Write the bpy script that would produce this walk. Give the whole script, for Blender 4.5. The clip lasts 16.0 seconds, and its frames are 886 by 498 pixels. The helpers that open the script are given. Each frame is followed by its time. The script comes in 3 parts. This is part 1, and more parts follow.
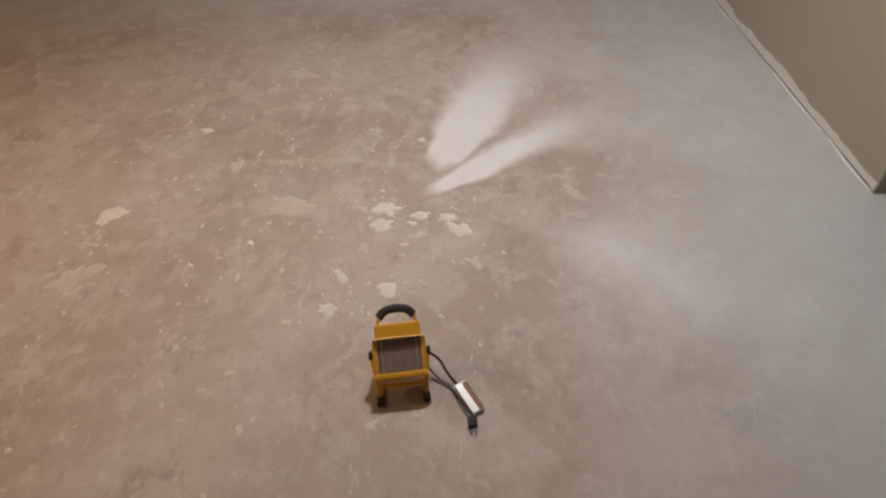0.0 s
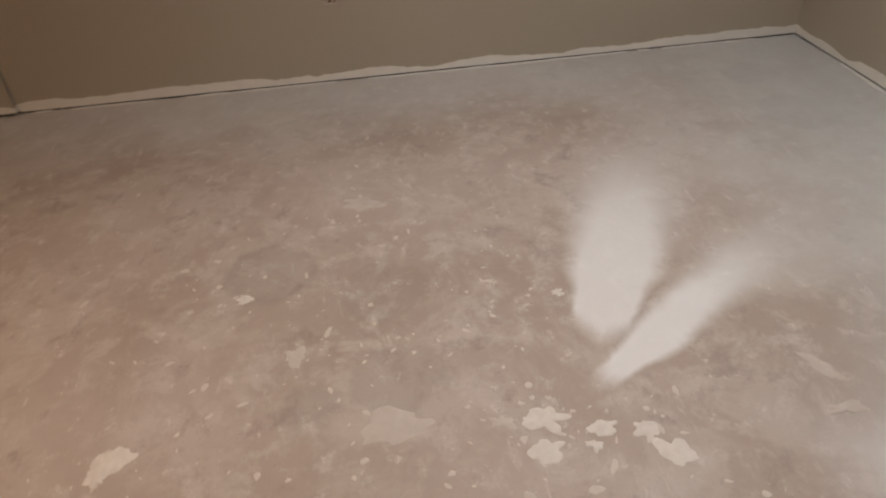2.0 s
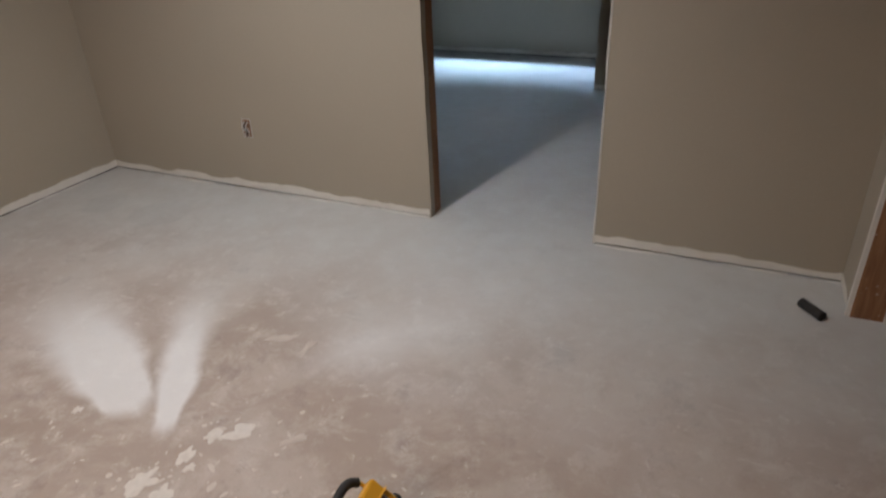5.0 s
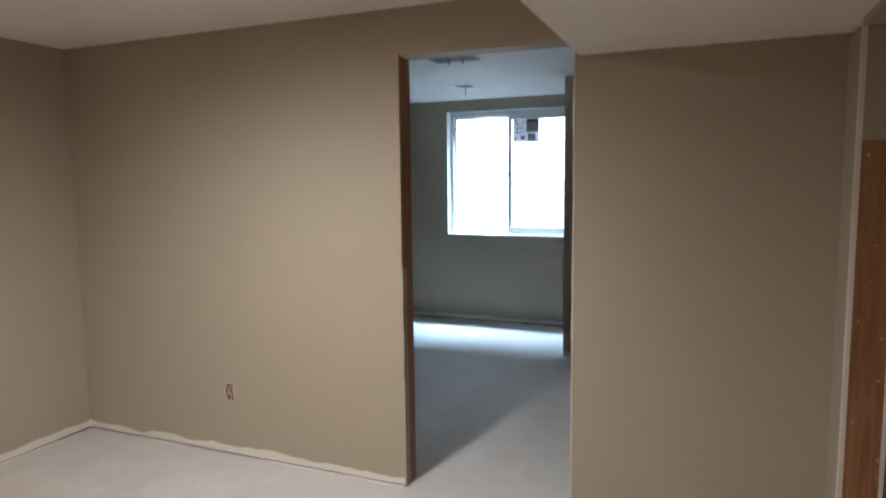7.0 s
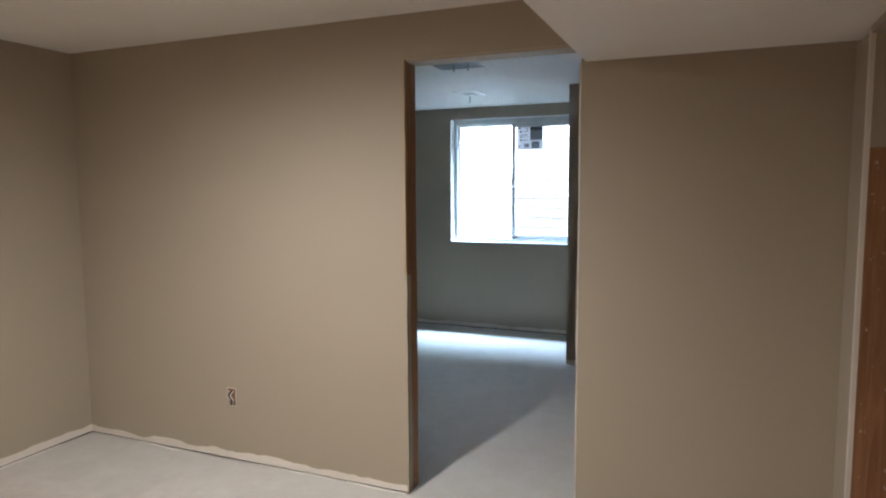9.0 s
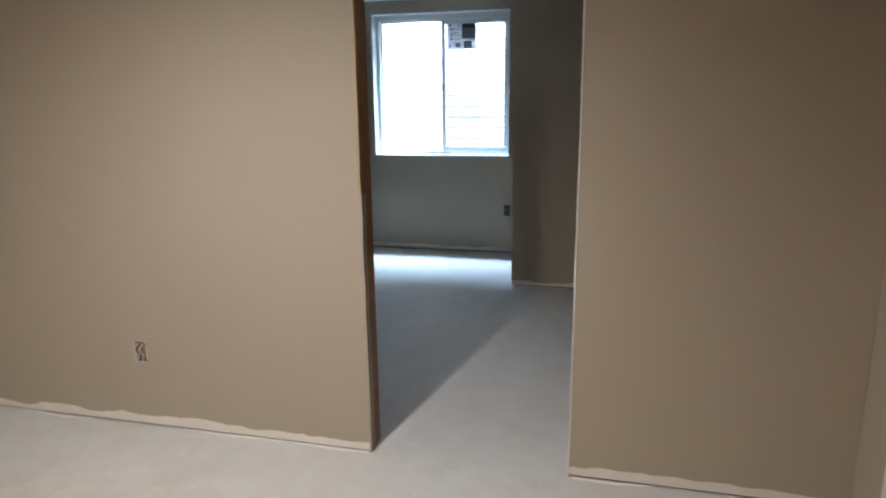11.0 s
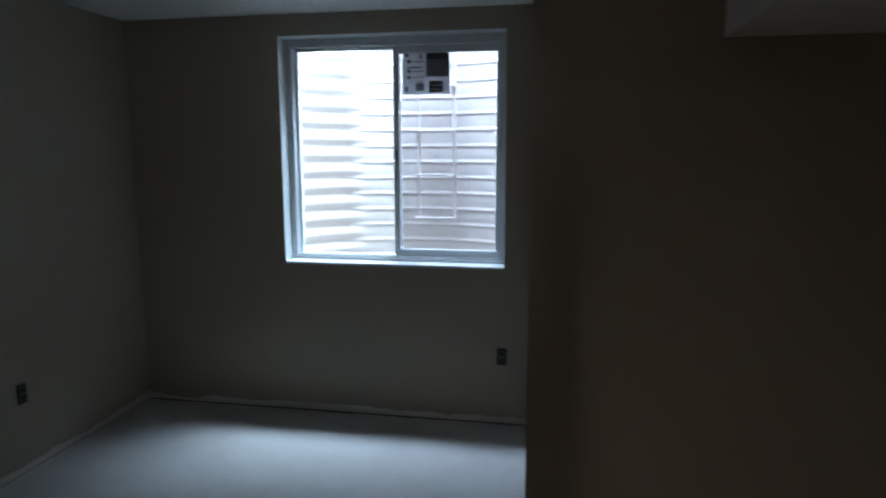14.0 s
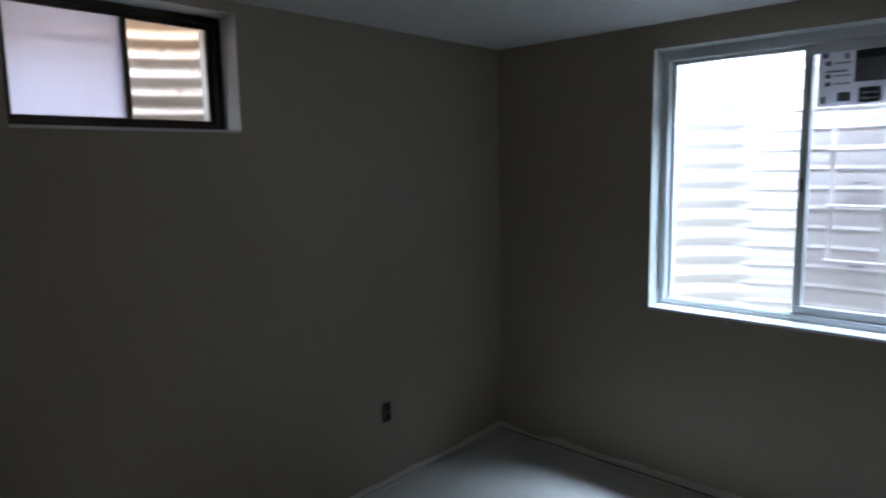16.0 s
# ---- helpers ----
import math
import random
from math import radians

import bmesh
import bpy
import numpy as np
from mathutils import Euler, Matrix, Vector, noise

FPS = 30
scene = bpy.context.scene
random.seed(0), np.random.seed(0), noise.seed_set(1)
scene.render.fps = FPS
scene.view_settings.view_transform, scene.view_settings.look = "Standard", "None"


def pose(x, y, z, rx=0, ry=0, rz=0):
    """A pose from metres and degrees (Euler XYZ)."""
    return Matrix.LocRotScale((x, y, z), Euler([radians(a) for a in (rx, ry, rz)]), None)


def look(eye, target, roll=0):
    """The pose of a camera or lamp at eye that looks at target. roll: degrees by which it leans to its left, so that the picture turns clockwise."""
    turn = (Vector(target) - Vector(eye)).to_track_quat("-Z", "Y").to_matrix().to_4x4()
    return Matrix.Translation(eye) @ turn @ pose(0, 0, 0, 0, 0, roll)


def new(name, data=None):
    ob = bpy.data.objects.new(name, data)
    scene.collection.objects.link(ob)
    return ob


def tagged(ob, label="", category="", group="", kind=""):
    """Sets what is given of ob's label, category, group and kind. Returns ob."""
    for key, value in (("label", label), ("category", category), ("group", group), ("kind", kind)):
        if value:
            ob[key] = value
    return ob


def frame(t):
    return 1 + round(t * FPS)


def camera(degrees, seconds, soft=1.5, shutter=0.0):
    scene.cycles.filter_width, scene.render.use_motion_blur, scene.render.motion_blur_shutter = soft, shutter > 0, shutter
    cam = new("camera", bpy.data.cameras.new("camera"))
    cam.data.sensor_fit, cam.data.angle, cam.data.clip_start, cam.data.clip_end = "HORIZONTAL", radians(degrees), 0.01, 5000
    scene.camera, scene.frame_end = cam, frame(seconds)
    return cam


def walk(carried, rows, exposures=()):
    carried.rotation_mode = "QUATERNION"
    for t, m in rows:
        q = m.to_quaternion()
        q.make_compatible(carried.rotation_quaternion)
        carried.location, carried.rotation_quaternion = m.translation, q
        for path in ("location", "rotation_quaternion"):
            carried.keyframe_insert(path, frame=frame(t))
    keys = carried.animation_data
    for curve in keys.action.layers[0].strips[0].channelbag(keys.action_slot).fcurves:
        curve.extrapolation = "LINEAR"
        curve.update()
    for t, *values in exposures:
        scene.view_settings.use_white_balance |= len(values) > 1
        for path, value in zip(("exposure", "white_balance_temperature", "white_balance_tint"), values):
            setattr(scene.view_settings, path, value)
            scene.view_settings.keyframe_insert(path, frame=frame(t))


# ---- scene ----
cam = camera(68.8, 16.0, soft=2.1, shutter=0.5)
PATH = [
    (0, (1.769, -1.659, 1.555), (0.345, -1.606, 0.152), -1.2),
    (0.5, (1.568, -1.682, 1.416), (0.088, -1.65, 0.071), 1.7),
    (1, (1.31, -1.751, 1.275), (-0.201, -1.715, -0.034), -0.0),
    (1.5, (1.097, -1.925, 1.251), (-0.461, -1.891, -0.001), -1.1),
    (2, (0.892, -2.068, 1.245), (-0.689, -1.958, 0.025), -4.3),
    (2.5, (0.884, -2.166, 1.227), (-0.647, -1.776, 0.001), -5.1),
    (3, (1.014, -2.402, 1.292), (-0.306, -1.545, 0.058), -2.8),
    (3.5, (1.203, -2.42, 1.271), (-0.021, -1.41, 0.053), -4.2),
    (4, (1.289, -2.458, 1.285), (0.317, -1.155, 0.12), -4.6),
    (4.2, (1.296, -2.481, 1.3), (0.438, -1.08, 0.159), -3.9),
    (6.3, (1.291, -2.678, 1.453), (0.554, -0.876, 0.996), -0.1),
    (6.5, (1.327, -2.673, 1.452), (0.57, -0.858, 1.092), -1.0),
    (7, (1.337, -2.712, 1.491), (0.576, -0.875, 1.277), -0.7),
    (7.5, (1.327, -2.711, 1.5), (0.563, -0.867, 1.378), -0.5),
    (8, (1.32, -2.704, 1.492), (0.538, -0.867, 1.368), -0.2),
    (8.5, (1.319, -2.693, 1.482), (0.547, -0.854, 1.319), -0.4),
    (9, (1.323, -2.711, 1.478), (0.556, -0.874, 1.29), -0.3),
    (9.5, (1.311, -2.694, 1.469), (0.554, -0.858, 1.231), -0.2),
    (9.7, (1.305, -2.688, 1.465), (0.549, -0.855, 1.199), -0.1),
    (12, (0.468, -1.57, 1.395), (0.3, 0.336, 0.885), -1.32),
    (12.5, (0.349, -1.126, 1.398), (0.265, 0.8, 0.945), -1.1),
    (13, (0.284, -0.651, 1.419), (0.241, 1.296, 1.064), 0.0),
    (13.5, (0.329, -0.212, 1.47), (0.23, 1.74, 1.156), 0.28),
    (14, (0.342, 0.138, 1.554), (-0.011, 2.063, 1.256), -0.13),
    (14.5, (0.257, 0.353, 1.577), (-0.296, 2.237, 1.322), -0.22),
    (15, (0.19, 0.437, 1.609), (-0.575, 2.248, 1.358), -1.47),
    (15.5, (0.173, 0.497, 1.614), (-0.923, 2.13, 1.385), -1.9),
    (16, (0.186, 0.572, 1.658), (-1.146, 2.015, 1.397), -1.09),
]
EXPOSURES = [(0, -0.16, 5800, 10), (1.5, -0.16, 5850, 10), (3.0, -0.3, 5700, 10), (4.2, -0.35, 5550, 10), (6.5, 0.32, 5750, 10), (9.7, 0.36, 5900, 10), (12.0, 0.33, 5750, 10), (12.5, 0.36, 5700, 9), (13.0, 0.12, 5800, 8), (13.5, -0.75, 6000, 11), (14.0, -1.45, 6100, 12), (14.7, -1.8, 6150, 13), (15.4, -1.8, 6200, 14), (16.0, -1.1, 6350, 16)]
walk(cam, [(t, look(eye, target, roll)) for t, eye, target, roll in PATH], EXPOSURES)
# ---------- light ----------
world = bpy.data.worlds.new("sky_world")
scene.world = world
world.use_nodes = True
_bg = world.node_tree.nodes["Background"]
_sky = world.node_tree.nodes.new("ShaderNodeTexSky")
_sky.sky_type, _sky.sun_disc = "NISHITA", False
_sky.sun_elevation, _sky.sun_rotation = radians(40), radians(200)
world.node_tree.links.new(_sky.outputs[0], _bg.inputs[0])
_bg.inputs[1].default_value = 0.12


def lamp(name, kind, place, power, colour, aim=None, **values):
    data = bpy.data.lights.new(name, kind)
    data.energy, data.color = power, colour
    ob = new(name, data)
    ob.matrix_world = look(place, aim or (place[0], place[1] + 0.001, place[2] - 1))
    return data, ob


CEIL, CEIL_B = 2.262, 2.30
POT = (-0.26, -1.5, 2.235)
POT_SOUTH = (0.35, -3.85, 2.235)
_d, _ = lamp("ceiling_bulb", "SPOT", POT, 156, (1.0, 0.92, 0.825), aim=(-0.35, -1.15, 0.0))
_d.spot_size, _d.spot_blend, _d.shadow_soft_size = radians(172), 0.95, 0.055
_d, _ = lamp("ceiling_bulb", "SPOT", POT_SOUTH, 105, (1.0, 0.60, 0.30))
_d.spot_size, _d.spot_blend, _d.shadow_soft_size = radians(172), 1.0, 0.06
_d, _ = lamp("well_skylight", "AREA", (-0.60, 4.38, 3.21), 1480, (0.61, 0.815, 1.0))
_d.shape, _d.size, _d.size_y = "RECTANGLE", 1.8, 0.8
_d, _ = lamp("small_well_skylight", "AREA", (-2.74, 1.56, 2.56), 62, (0.9, 0.95, 1.0))
_d.shape, _d.size, _d.size_y = "RECTANGLE", 0.55, 1.0


# ---------- materials ----------
class Mat:
    """A node material with small helpers."""

    def __init__(self, name, rough=0.7, metal=0.0, spec=0.4):
        self.m = bpy.data.materials.new(name)
        self.m.use_nodes = True
        self.t = self.m.node_tree
        self.b = self.t.nodes["Principled BSDF"]
        self.b.inputs["Roughness"].default_value = rough
        self.b.inputs["Metallic"].default_value = metal
        self.b.inputs["Specular IOR Level"].default_value = spec
        self.pos = self.t.nodes.new("ShaderNodeNewGeometry").outputs["Position"]

    def put(self, value, socket):
        if isinstance(value, (int, float)):
            socket.default_value = value
        elif isinstance(value, tuple):
            socket.default_value = (*value, 1) if len(value) == 3 and len(socket.default_value) == 4 else value
        else:
            self.t.links.new(value, socket)

    def math(self, op, a, b=0.0, c=0.0):
        n = self.t.nodes.new("ShaderNodeMath")
        n.operation = op
        for v, s in zip((a, b, c), n.inputs):
            self.put(v, s)
        return n.outputs[0]

    def noise(self, scale, detail=4, rough=0.55, distort=0.0, at=None):
        n = self.t.nodes.new("ShaderNodeTexNoise")
        n.inputs["Scale"].default_value, n.inputs["Detail"].default_value = scale, detail
        n.inputs["Roughness"].default_value, n.inputs["Distortion"].default_value = rough, distort
        self.t.links.new(at or self.pos, n.inputs["Vector"])
        return n.outputs["Fac"]

    def step(self, v, lo, hi, out_lo=0.0, out_hi=1.0):
        n = self.t.nodes.new("ShaderNodeMapRange")
        n.interpolation_type = "SMOOTHSTEP"
        for x, s in zip((v, lo, hi, out_lo, out_hi), n.inputs):
            self.put(x, s)
        return n.outputs[0]

    def mix(self, fac, a, b, kind="MIX"):
        n = self.t.nodes.new("ShaderNodeMix")
        n.data_type, n.blend_type = "RGBA", kind
        self.put(fac, n.inputs[0])
        self.put(a, n.inputs[6])
        self.put(b, n.inputs[7])
        return n.outputs[2]

    def xyz(self):
        n = self.t.nodes.new("ShaderNodeSeparateXYZ")
        self.t.links.new(self.pos, n.inputs[0])
        return n.outputs

    def colour(self, c):
        self.put(c, self.b.inputs["Base Color"])
        return self

    def rough(self, v):
        self.put(v, self.b.inputs["Roughness"])
        return self

    def bump(self, height, strength=0.2, distance=0.002):
        n = self.t.nodes.new("ShaderNodeBump")
        n.inputs["Strength"].default_value, n.inputs["Distance"].default_value = strength, distance
        self.t.links.new(height, n.inputs["Height"])
        self.t.links.new(n.outputs[0], self.b.inputs["Normal"])
        return self


def wall_paint(name, low=True):
    m = Mat(name, 0.62, spec=0.3)
    c = m.mix(m.noise(1.3, 3), (0.368, 0.319, 0.246), (0.403, 0.351, 0.273))
    c = m.mix(m.step(m.noise(60, 3), 0.45, 0.75, 0, 0.12), c, (0.45, 0.395, 0.32))
    if low:
        # the rolled paint stops short of the floor in a ragged line over bare primer
        edge = m.math("MULTIPLY_ADD", m.noise(3.1, 4, 0.55), 0.105, -0.004)
        z = m.xyz()[2]
        mask = m.step(m.math("SUBTRACT", z, edge), -0.002, 0.002, 1, 0)
        bare = m.mix(m.noise(14, 4), (0.66, 0.62, 0.55), (0.76, 0.72, 0.66))
        c = m.mix(mask, c, bare)
    m.colour(c)
    return m.bump(m.noise(260, 2), 0.12, 0.001).m


def plain(name, a, b, scale, rough=0.6, metal=0.0, bump=0.15, spec=0.4):
    m = Mat(name, rough, metal, spec)
    m.colour(m.mix(m.noise(scale, 5), a, b))
    m.rough(m.step(m.noise(scale * 3, 3), 0.3, 0.7, rough * 0.85, min(1, rough * 1.15)))
    return m.bump(m.noise(scale * 6, 3), bump, 0.002).m


def wood(name, a, b, rough=0.6):
    m = Mat(name, rough)
    mp = m.t.nodes.new("ShaderNodeMapping")
    mp.inputs["Scale"].default_value = (38, 38, 2.2)
    m.t.links.new(m.pos, mp.inputs[0])
    g = m.noise(1.0, 5, 0.6, 1.2, at=mp.outputs[0])
    c = m.mix(m.step(g, 0.3, 0.7), a, b)
    flecks = m.step(m.noise(55, 2, 0.5), 0.68, 0.74)
    c = m.mix(m.math("MULTIPLY", flecks, 0.55), c, (0.62, 0.55, 0.45))
    m.colour(c)
    return m.bump(g, 0.25, 0.002).m


def concrete():
    m = Mat("concrete_floor", 0.8, spec=0.3)
    x, y, z = m.xyz()
    c = m.mix(m.step(m.noise(1.1, 5, 0.6), 0.3, 0.7), (0.365, 0.29, 0.235), (0.465, 0.39, 0.335))
    c = m.mix(m.step(m.noise(2.6, 8, 0.72, 0.4), 0.46, 0.60, 0, 0.55), c, (0.50, 0.435, 0.375))
    c = m.mix(m.step(m.noise(7.5, 8, 0.75, 0.3), 0.48, 0.64, 0, 0.6), c, (0.53, 0.475, 0.42))
    c = m.mix(m.step(m.noise(4.4, 8, 0.75, 0.2), 0.54, 0.68, 0, 0.55), c, (0.27, 0.205, 0.172))
    c = m.mix(m.step(m.noise(15, 7, 0.75, 0.2), 0.58, 0.68, 0, 0.75), c, (0.60, 0.55, 0.49))
    # trowel scuffs, drawn out along one way
    mp = m.t.nodes.new("ShaderNodeMapping")
    mp.inputs["Rotation"].default_value, mp.inputs["Scale"].default_value = (0, 0, 0.6), (5.5, 17, 5)
    m.t.links.new(m.pos, mp.inputs[0])
    c = m.mix(m.step(m.noise(1.0, 7, 0.7, 0.5, at=mp.outputs[0]), 0.60, 0.70, 0, 0.6), c, (0.60, 0.555, 0.50))
    c = m.mix(m.step(m.noise(1.3, 7, 0.7, 0.8, at=mp.outputs[0]), 0.64, 0.72, 0, 0.25), c, (0.23, 0.185, 0.155))
    c = m.mix(m.step(m.noise(90, 3, 0.6), 0.6, 0.8, 0, 0.45), c, (0.24, 0.21, 0.19))
    # round marks left by buckets
    for sx, sy, r, dark in STAINS:
        d = m.math("SQRT", m.math("ADD", m.math("POWER", m.math("SUBTRACT", x, sx), 2.0), m.math("POWER", m.math("SUBTRACT", y, sy), 2.0)))
        d = m.math("MULTIPLY_ADD", m.noise(7, 5, 0.65), 0.16, m.math("SUBTRACT", d, 0.08))
        rim = m.step(m.math("ABSOLUTE", m.math("SUBTRACT", d, r)), 0.0, 0.03, dark, dark * 0.75)
        c = m.mix(m.math("MULTIPLY", rim, m.step(d, r - 0.01, r + 0.03, 1, 0)), c, (0.22, 0.185, 0.155))
    # fine white overspray settled towards the walls and through the doorway
    n = m.noise(2.2, 4, 0.6)
    north = m.step(m.math("MULTIPLY_ADD", n, 0.9, y), -0.95, 0.30, 0, 0.80)
    west = m.step(m.math("MULTIPLY_ADD", n, -0.7, x), -2.35, -1.75, 0.55, 0)
    dust = m.math("MAXIMUM", north, west)
    c = m.mix(m.math("MULTIPLY", dust, m.step(m.noise(7, 5), 0.2, 0.8, 0.8, 1.0)), c, (0.60, 0.605, 0.585))
    # pale streaks, wider and softer away from their start
    for (ax, ay), (bx, by), w0, w1, blur, power in PALE_STREAKS:
        length = math.hypot(bx - ax, by - ay)
        ux, uy = (bx - ax) / length, (by - ay) / length
        wob = m.math("MULTIPLY_ADD", m.noise(6, 3), 0.06, -0.03)
        dx, dy = m.math("SUBTRACT", x, ax), m.math("SUBTRACT", y, ay)
        u = m.math("ADD", m.math("MULTIPLY", dx, ux), m.math("MULTIPLY", dy, uy))
        v = m.math("ABSOLUTE", m.math("ADD", m.math("SUBTRACT", m.math("MULTIPLY", dy, ux), m.math("MULTIPLY", dx, uy)), wob))
        grow = m.step(u, 0.0, length * 0.30, w0, w1)
        soft = m.step(u, 0.0, length, 0.012 if blur < 0.2 else 0.14, blur)
        side = m.step(m.math("DIVIDE", m.math("SUBTRACT", v, grow), soft), -0.6, 1.0, 1, 0)
        ends = m.math("MULTIPLY", m.step(m.math("MULTIPLY_ADD", v, -0.7, u), -0.03, 0.07 if blur < 0.2 else 0.35), m.step(u, length * 0.45, length * 1.08, 1, 0))
        c = m.mix(m.math("MULTIPLY", m.math("MULTIPLY", side, ends), power), c, (0.80, 0.79, 0.77))
    m.colour(c)
    m.rough(m.step(m.noise(9, 4), 0.3, 0.7, 0.62, 0.9))
    return m.bump(m.noise(30, 5, 0.6), 0.25, 0.003).m


# start, end, half width at the start and along it, blur, strength
STAINS = [(-0.70, -2.50, 0.13, 0.30), (-0.55, -2.15, 0.12, 0.18), (-0.22, -2.12, 0.11, 0.24), (-1.35, -0.42, 0.14, 0.45), (-1.75, -0.42, 0.11, 0.35), (-0.15, -2.35, 0.06, 0.3)]
PALE_STREAKS = [
    ((-0.11, -1.645), (-0.64, -0.88), 0.03, 0.055, 0.09, 0.78),
    ((-0.25, -1.60), (-1.25, -1.14), 0.065, 0.115, 0.17, 0.74),
    ((0.80, 1.06), (1.10, 1.04), 0.06, 0.075, 0.05, 0.45),
    ((0.02, -1.33), (0.66, -0.45), 0.02, 0.08, 0.30, 0.45),
]

PAINT = wall_paint("taupe_wall_paint")
PAINT_HIGH = wall_paint("taupe_paint_plain", False)
WHITE = plain("white_ceiling_paint", (0.74, 0.73, 0.70), (0.80, 0.79, 0.76), 4, 0.8, bump=0.3)
PRIMER = plain("white_primer", (0.66, 0.63, 0.57), (0.76, 0.73, 0.68), 18, 0.75, bump=0.4)
VINYL = plain("white_vinyl", (0.66, 0.68, 0.68), (0.72, 0.735, 0.735), 6, 0.35, bump=0.03)
BRONZE = plain("brown_anodised_frame", (0.035, 0.026, 0.022), (0.07, 0.05, 0.04), 20, 0.45, 0.4)
STUD = wood("framing_lumber", (0.22, 0.105, 0.05), (0.34, 0.175, 0.085))
PALE_WOOD = wood("pale_pine", (0.38, 0.28, 0.17), (0.48, 0.365, 0.235))
# near-black for painted shade in gaps and recesses, and for dark socket faces
DARK = plain("dark_void", (0.02, 0.018, 0.016), (0.04, 0.035, 0.03), 10, 0.9)
STEEL = plain("galvanised_steel", (0.535, 0.475, 0.445), (0.61, 0.545, 0.515), 9, 0.5, 0.1, bump=0.1)


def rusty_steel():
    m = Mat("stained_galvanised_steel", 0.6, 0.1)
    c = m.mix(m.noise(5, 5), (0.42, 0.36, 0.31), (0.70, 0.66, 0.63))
    # turns orange-brown towards the top, along an uneven edge
    orange_top = m.step(m.math("MULTIPLY_ADD", m.noise(6, 5, 0.65), 0.35, m.xyz()[2]), 2.26, 2.42)
    c = m.mix(m.math("MULTIPLY", orange_top, 0.85), c, (0.36, 0.24, 0.15))
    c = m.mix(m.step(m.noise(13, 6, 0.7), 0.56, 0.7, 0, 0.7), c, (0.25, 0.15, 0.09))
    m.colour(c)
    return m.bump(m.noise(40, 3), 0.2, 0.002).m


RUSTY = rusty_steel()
YELLOW = plain("yellow_enamel", (0.62, 0.30, 0.015), (0.72, 0.37, 0.025), 14, 0.38, bump=0.05)
BLACK = plain("black_rubber", (0.018, 0.017, 0.016), (0.035, 0.032, 0.03), 30, 0.75)
LENS = plain("dusty_lamp_glass", (0.15, 0.105, 0.08), (0.30, 0.225, 0.18), 70, 0.4, bump=0.2)
CHROME = plain("bare_metal", (0.62, 0.61, 0.59), (0.78, 0.77, 0.75), 30, 0.3, 0.9)
TIN = plain("metal_box", (0.55, 0.53, 0.50), (0.75, 0.73, 0.70), 45, 0.35, 0.8)
TAPE = plain("brown_card", (0.22, 0.12, 0.07), (0.32, 0.19, 0.12), 25, 0.7)
SPLAT = plain("dried_plaster", (0.54, 0.485, 0.425), (0.76, 0.71, 0.64), 40, 0.85, bump=0.5)
SMEAR = plain("trodden_plaster", (0.43, 0.365, 0.31), (0.60, 0.54, 0.475), 28, 0.85, bump=0.4)
SPECK = plain("dusty_plaster_specks", (0.50, 0.44, 0.38), (0.66, 0.60, 0.53), 20, 0.85, bump=0.5)
GREY_BOX = plain("grey_plastic", (0.12, 0.125, 0.13), (0.18, 0.185, 0.19), 20, 0.5)
COPPER = plain("cable_sheath", (0.55, 0.53, 0.50), (0.68, 0.66, 0.62), 20, 0.5)


def thin_paper():
    m = Mat("white_sticker_paper", 0.6)
    m.colour(m.mix(m.noise(30, 4), (0.66, 0.66, 0.67), (0.74, 0.74, 0.75)))
    t = m.t
    sheet, mixer = t.nodes.new("ShaderNodeBsdfTranslucent"), t.nodes.new("ShaderNodeMixShader")
    sheet.inputs[0].default_value = (0.72, 0.72, 0.74, 1)
    mixer.inputs[0].default_value = 0.6
    t.links.new(m.b.outputs[0], mixer.inputs[1])
    t.links.new(sheet.outputs[0], mixer.inputs[2])
    t.links.new(mixer.outputs[0], t.nodes["Material Output"].inputs[0])
    return m.m


PAPER = thin_paper()
INK = plain("grey_ink", (0.05, 0.05, 0.055), (0.08, 0.08, 0.085), 30, 0.6, bump=0.02)
GREY_INK = plain("mid_grey_ink", (0.17, 0.17, 0.18), (0.22, 0.22, 0.23), 30, 0.6, bump=0.02)
GRAVEL = plain("gravel", (0.30, 0.28, 0.26), (0.55, 0.52, 0.49), 60, 0.9, bump=0.8)
FLOOR = concrete()


def glass_material():
    m = Mat("window_glass")
    t = m.t
    clear, gloss = t.nodes.new("ShaderNodeBsdfTransparent"), t.nodes.new("ShaderNodeBsdfGlossy")
    gloss.inputs["Roughness"].default_value = 0.02
    clear.inputs[0].default_value = (0.93, 0.95, 0.95, 1)
    fres, mixer = t.nodes.new("ShaderNodeFresnel"), t.nodes.new("ShaderNodeMixShader")
    fres.inputs[0].default_value = 1.45
    t.links.new(fres.outputs[0], mixer.inputs[0])
    t.links.new(clear.outputs[0], mixer.inputs[1])
    t.links.new(gloss.outputs[0], mixer.inputs[2])
    t.links.new(mixer.outputs[0], t.nodes["Material Output"].inputs[0])
    return m.m


def screen_material():
    m = Mat("insect_screen")
    t = m.t
    clear, sheet = t.nodes.new("ShaderNodeBsdfTransparent"), t.nodes.new("ShaderNodeBsdfTranslucent")
    sheet.inputs[0].default_value = (0.66, 0.70, 0.84, 1)
    mixer = t.nodes.new("ShaderNodeMixShader")
    mixer.inputs[0].default_value = 0.8
    t.links.new(clear.outputs[0], mixer.inputs[1])
    t.links.new(sheet.outputs[0], mixer.inputs[2])
    t.links.new(mixer.outputs[0], t.nodes["Material Output"].inputs[0])
    return m.m


